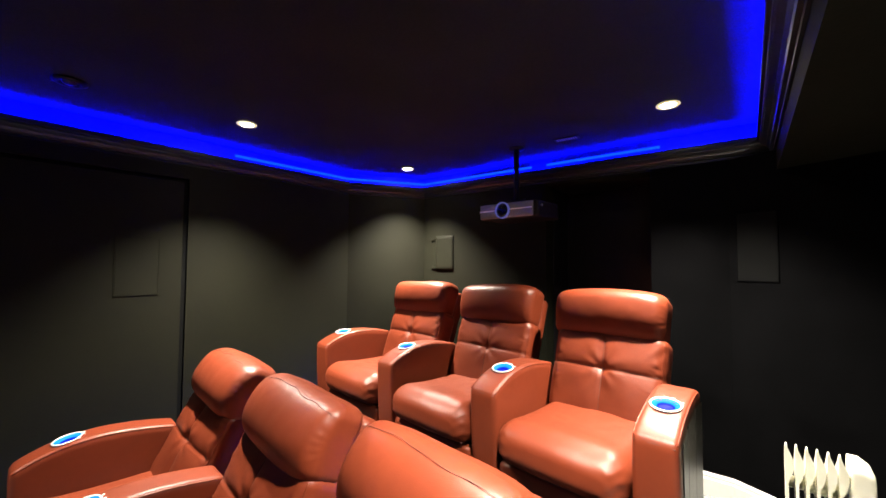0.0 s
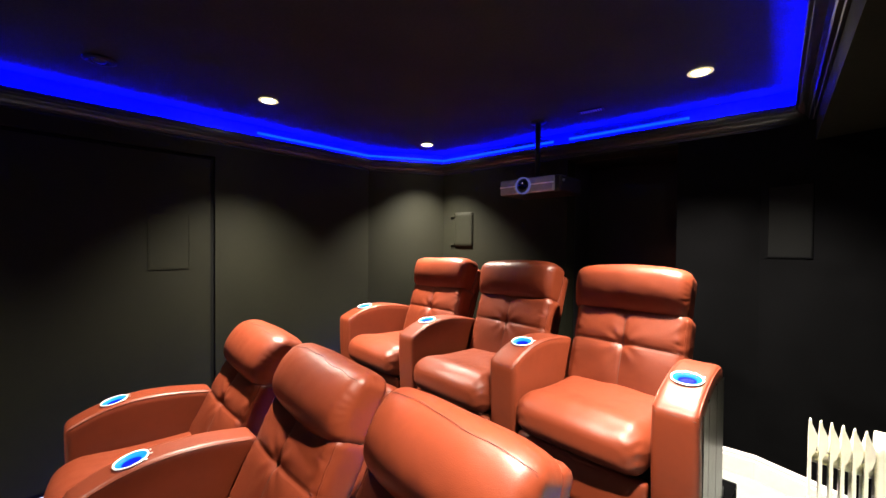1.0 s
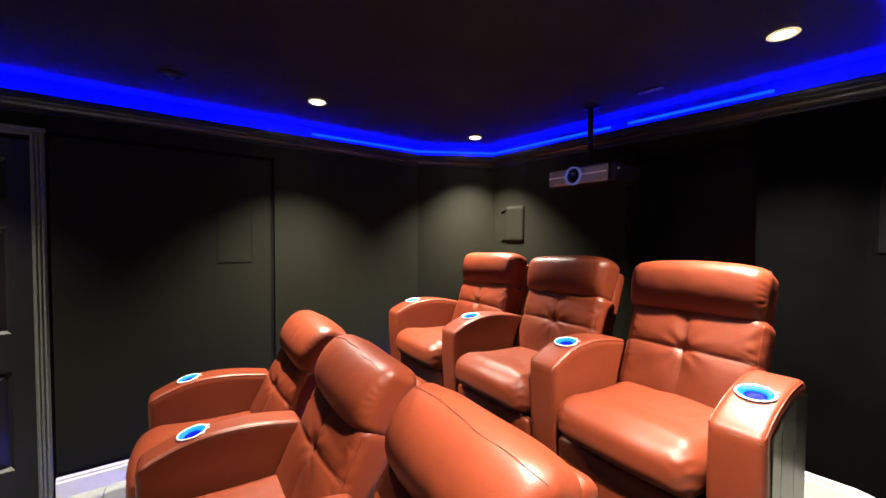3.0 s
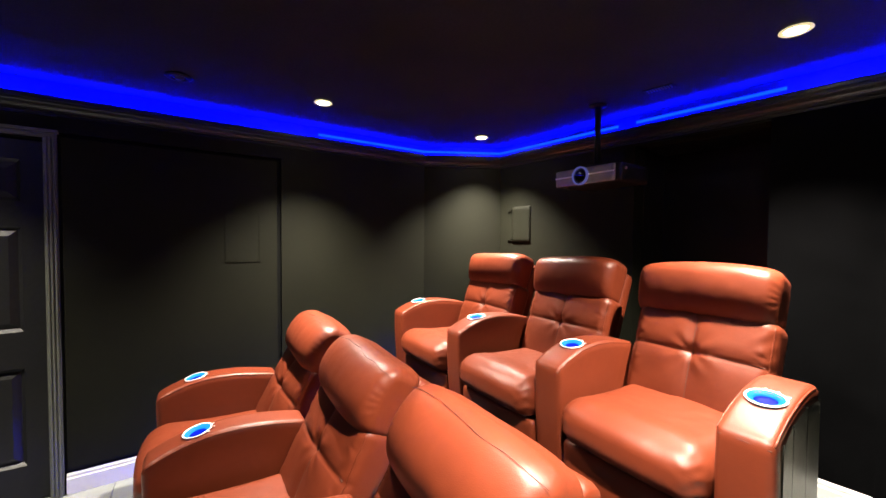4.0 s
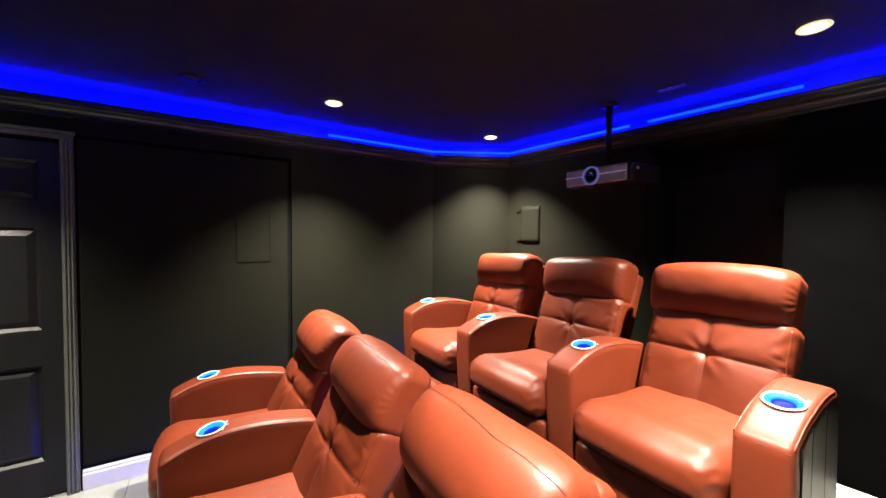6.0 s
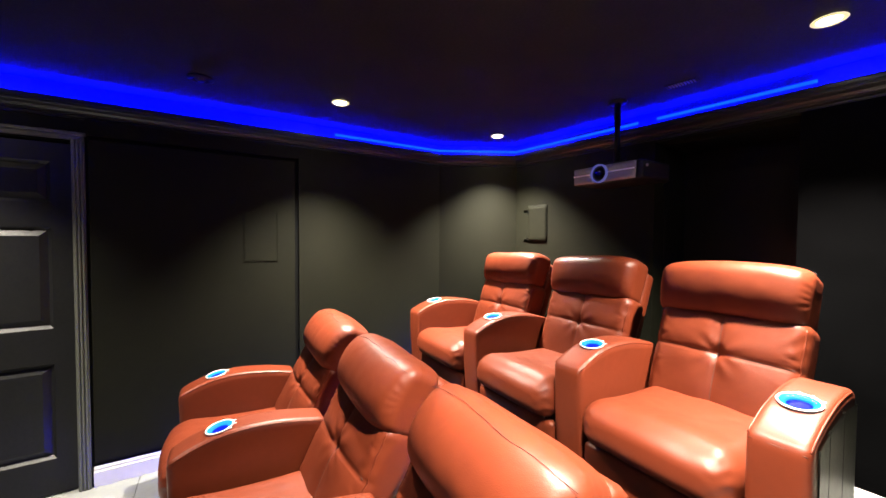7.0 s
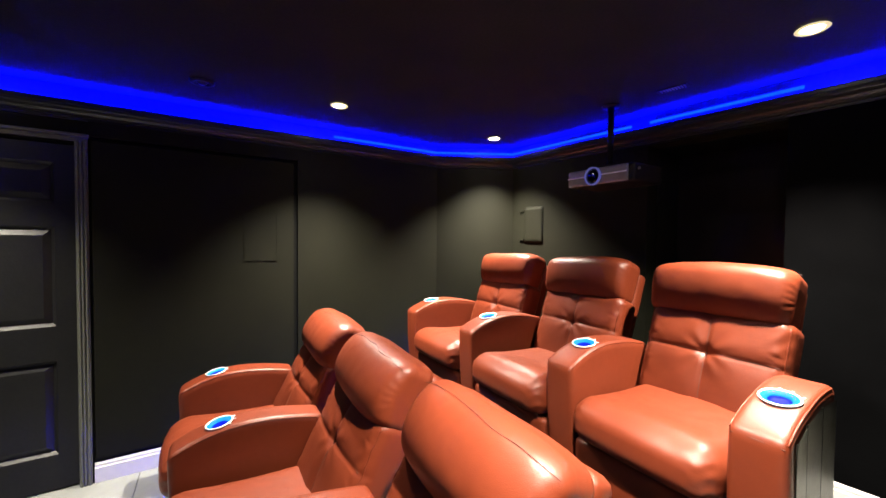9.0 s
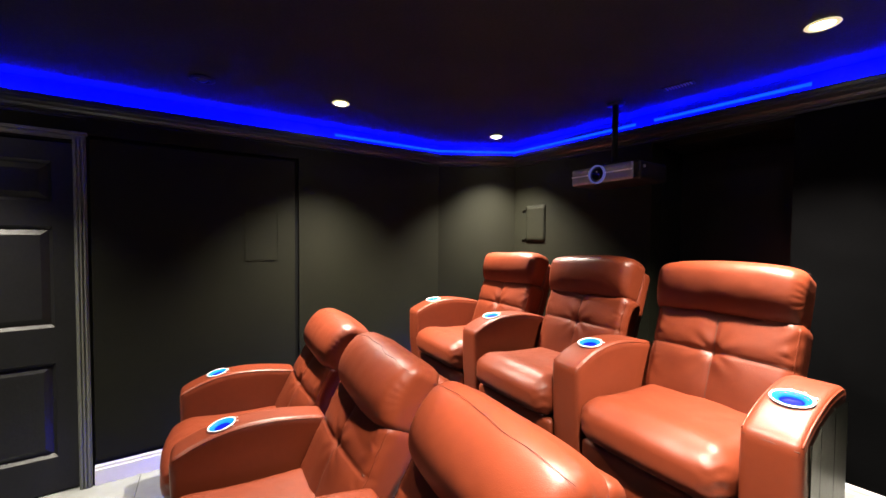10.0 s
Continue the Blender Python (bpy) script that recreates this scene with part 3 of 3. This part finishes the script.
# ---- ceiling fittings ----
def make_lamp(x, y):
    lamp = thing("downlight", Matrix.Translation((x, y, CEIL)), "small round lit recessed downlight in the black ceiling", "downlight", "ceiling downlights")
    part("trim", lathe([(0.036, -0.001), (0.052, -0.001), (0.054, -0.004), (0.050, -0.007), (0.040, -0.007), (0.036, -0.004), (0.036, -0.001)], 32), TRIM_HALO, lamp, "slim ring glowing as the lamp's halo")
    part("diffuser", lathe([(0.0, -0.010), (0.018, -0.009), (0.032, -0.006), (0.0355, -0.0015), (0.0, -0.0015)], 28), LAMP_FACE, lamp, "glowing warm white lens")
    ld = bpy.data.lights.new("spot", "SPOT")
    ld.energy, ld.color = LAMP_WATTS * (0.45 if y < 0 else 1.0), (1.0, 0.91, 0.77)
    ld.spot_size, ld.spot_blend, ld.shadow_soft_size = radians(100), 1.0, 0.026
    lo = new("spot", ld)
    lo.location = (x, y, CEIL - 0.016)


for spot in LAMP_SPOTS:
    make_lamp(*spot)

det = thing("ceiling_sensor", Matrix.Translation((-2.326, -0.109, CEIL)), "round black unlit fitting on the black ceiling", "sensor")
part("ring", lathe([(0.030, -0.001), (0.060, -0.001), (0.062, -0.008), (0.050, -0.014), (0.034, -0.012), (0.030, -0.001)], 28), PLASTIC, det)
part("dome", lathe([(0.0, -0.020), (0.016, -0.018), (0.026, -0.010), (0.029, -0.001), (0.0, -0.001)], 24), CROWN, det)

vent = thing("ceiling_vent", Matrix.Translation((-0.990, 2.085, CEIL)) @ Matrix.Rotation(radians(8), 4, "Z"), "small slatted grey vent in the ceiling", "vent")
part("frame", boxes((-0.075, 0.075, -0.03, -0.022, -0.006, -0.001), (-0.075, 0.075, 0.022, 0.03, -0.006, -0.001),
                    (-0.075, -0.066, -0.022, 0.022, -0.006, -0.001), (0.066, 0.075, -0.022, 0.022, -0.006, -0.001)), PLASTIC, vent, "", False)
for i in range(9):
    x = -0.058 + 0.0145 * i
    part("slat", boxes((x - 0.003, x + 0.003, -0.022, 0.022, -0.006, -0.001)), SILVER, vent, "", False)

# ---- projector on its ceiling pole ----
proj = thing("projector", Matrix.Translation((-1.35, 1.95, 1.855)), "black ceiling-mounted projector with silver front and ringed lens", "projector")
part("body", soft_box((0.45, 0.31, 0.112), 0.016, (16, 12, 8), lambda p: Vector((p.x, p.y + 0.16, p.z))), PLASTIC, proj)
part("front_panel", soft_box((0.415, 0.014, 0.100), 0.006, (20, 4, 6), lambda p: Vector((p.x - 0.014, p.y + 0.003, p.z))), SILVER, proj, "silver grey front panel")
part("stripe", boxes((-0.222, -0.085, -0.0065, -0.002, 0.000, 0.008), bevel=0.001), PROJ_STRIPE, proj, "bright horizontal stripe", False)
part("stripe", boxes((0.022, 0.188, -0.0065, -0.002, 0.002, 0.010), bevel=0.001), PROJ_STRIPE, proj, "bright horizontal stripe", False)
part("lens_ring", lathe([(0.049, -0.020), (0.054, -0.021), (0.0565, -0.017), (0.0565, -0.001), (0.049, -0.001), (0.049, -0.020)], 40, "y"), PROJ_RING, proj, "violet-blue lens ring, its reflected light given as glow").location = (-0.032, 0, 0.002)
part("lens", lathe([(0.0, -0.014), (0.020, -0.016), (0.036, -0.012), (0.0485, -0.008), (0.0485, -0.001), (0.0, -0.001)], 36, "y"), LENS, proj, "dark glass lens").location = (-0.032, 0, 0.002)
part("mount_pole", lathe([(0.018, 0.056), (0.018, CEIL - 1.857), (0.0, CEIL - 1.857), (0.0, 0.056)], 20), PLASTIC, proj, "black pole").location = (0.012, 0.10, 0)
part("ceiling_plate", lathe([(0.0, 0.0), (0.05, 0.0), (0.055, 0.008), (0.055, 0.012), (0.0, 0.012)], 28), PLASTIC, proj, "round mounting plate").location = (0.012, 0.10, CEIL - 1.869)
part("bracket", boxes((-0.06, 0.084, 0.03, 0.17, 0.056, 0.066), (-0.055, -0.03, 0.09, 0.11, 0.066, 0.085), (0.054, 0.079, 0.09, 0.11, 0.066, 0.085), bevel=0.002), PLASTIC, proj, "", False)
part("side_knob", lathe([(0.0, 0.226), (0.008, 0.226), (0.008, 0.234), (0.0, 0.235)], 14, "x"), SILVER, proj).location = (0, 0.05, 0.02)

# ---- speakers ----
spk = thing("wall_speaker", SQ_BACK @ Matrix.Translation((-2.272, BACK, 1.590)), "small charcoal box speaker on the back wall", "speaker")
part("cabinet", soft_box((0.205, 0.009, 0.322), 0.003, (8, 4, 10), lambda p: Vector((p.x, p.y - 0.005, p.z))), WALL, spk)
part("grille", soft_box((0.192, 0.004, 0.309), 0.0015, (8, 3, 10), lambda p: Vector((p.x, p.y - 0.0112, p.z))), WALL, spk, "cloth grille")
for z in (-0.14, 0.12):
    part("bracket", boxes((-0.150, -0.1045, -0.014, -0.002, z, z + 0.016), (-0.150, -0.142, -0.014, -0.002, z - 0.02, z), bevel=0.002), WALL, spk, "small dark hinge bracket", False)
inw = thing("in_wall_speaker", SQ_LEFT @ Matrix.Translation((WEST + 0.012, 0.23, 1.465)), "flush charcoal in-wall speaker with a thin frame", "speaker")
part("frame", boxes((0.0, 0.0035, -0.108, -0.102, -0.175, 0.175), (0.0, 0.005, 0.102, 0.108, -0.175, 0.175),
                    (0.0, 0.005, -0.102, 0.102, -0.175, -0.169), (0.0, 0.005, -0.102, 0.102, 0.169, 0.175)), WALL, inw, "", False)
part("grille", boxes((0.0, 0.003, -0.1005, 0.1005, -0.1675, 0.1675)), WALL, inw, "", False)

dsp = thing("in_wall_speaker", KINK @ Matrix.Translation((0.13, 0, 1.60)), "flush black cloth in-wall speaker on the near-black wall", "speaker")
part("frame", boxes((-0.098, -0.092, -0.005, -0.0005, -0.195, 0.195), (0.092, 0.098, -0.005, -0.0005, -0.195, 0.195),
                    (-0.092, 0.092, -0.005, -0.0005, -0.195, -0.189), (-0.092, 0.092, -0.005, -0.0005, 0.189, 0.195)), NEAR_BLACK, dsp, "", False)
part("grille", boxes((-0.091, 0.091, -0.003, -0.0005, -0.188, 0.188)), CLOTH, dsp, "", False)

# ---- oil radiator ----
rad = thing("oil_radiator", pose(0.012, 1.84, STEP, 0, 0, 1), "cream finned oil-filled radiator standing on the aisle step", "radiator")
fin_profile = [(-0.070, 0.075), (0.070, 0.075), (0.078, 0.10), (0.078, 0.55), (0.066, 0.575), (-0.030, 0.640), (-0.062, 0.668), (-0.078, 0.666), (-0.078, 0.10)]
for i in range(6):
    x = 0.0285 * i
    bm = bmesh.new()
    mids = []
    for dx, s in ((-0.0045, 0.96), (-0.002, 1.0), (0.002, 1.0), (0.0045, 0.96)):
        mids.append([bm.verts.new((x + dx, y * s, 0.33 + (z - 0.33) * s)) for y, z in fin_profile])
    k = len(fin_profile)
    for u, v in zip(mids, mids[1:]):
        for j in range(k):
            bm.faces.new((u[j], u[(j + 1) % k], v[(j + 1) % k], v[j]))
    bm.faces.new(mids[0][::-1]), bm.faces.new(mids[-1])
    flange = [(0.0, 0.10), (0.0, 0.660), (0.003, 0.668), (0.024, 0.612), (0.024, 0.575), (0.017, 0.545), (0.009, 0.53), (0.009, 0.10)]
    f0, f1 = ([bm.verts.new((x - 0.004 + u, y, z)) for u, z in flange] for y in (-0.082, -0.0785))
    bm.faces.new(f0), bm.faces.new(f1[::-1])
    for j in range(len(flange)):
        bm.faces.new((f0[j], f0[(j + 1) % len(flange)], f1[(j + 1) % len(flange)], f1[j]))
    part("fin", bm, CREAM, rad, "", False)
for z in (0.50, 0.14):
    part("oil_tube", tube([(-0.004, 0, z), (0.18, 0, z)], 0.022, 14), CREAM, rad)
ctl = part("control_box", soft_box((0.064, 0.13, 0.50), 0.008, (8, 8, 18),
           lambda p: Vector((p.x + 0.198, p.y - 0.012, p.z + 0.392 - 0.75 * max(0.0, p.x) * (p.z > 0.1)))), CREAM, rad, "cream control box with a sloping top")
for z in (0.50, 0.43):
    part("knob", lathe([(0.0, 0.230), (0.012, 0.230), (0.011, 0.239), (0.0, 0.240)], 20, "x"), CREAM, ctl, "round control knob").location = (0, -0.02, z)
for x in (0.03, 0.17):
    part("foot", boxes((x - 0.015, x + 0.015, -0.13, 0.13, 0.045, 0.062), (x - 0.012, x + 0.012, -0.125, -0.105, 0.0, 0.045), (x - 0.012, x + 0.012, 0.105, 0.125, 0.0, 0.045), bevel=0.003), CREAM, rad, "", False)

tile_field(floor_ob, WEST + 0.002, EAST - 0.002, FRONT + 0.002, 0.748, 0.0)
tile_field(step, EDGE_X + 0.003, EAST - 0.003, 0.75, 2.06, STEP)
tile_field(step, -0.635, EAST - 0.003, 2.06, 2.62, STEP)
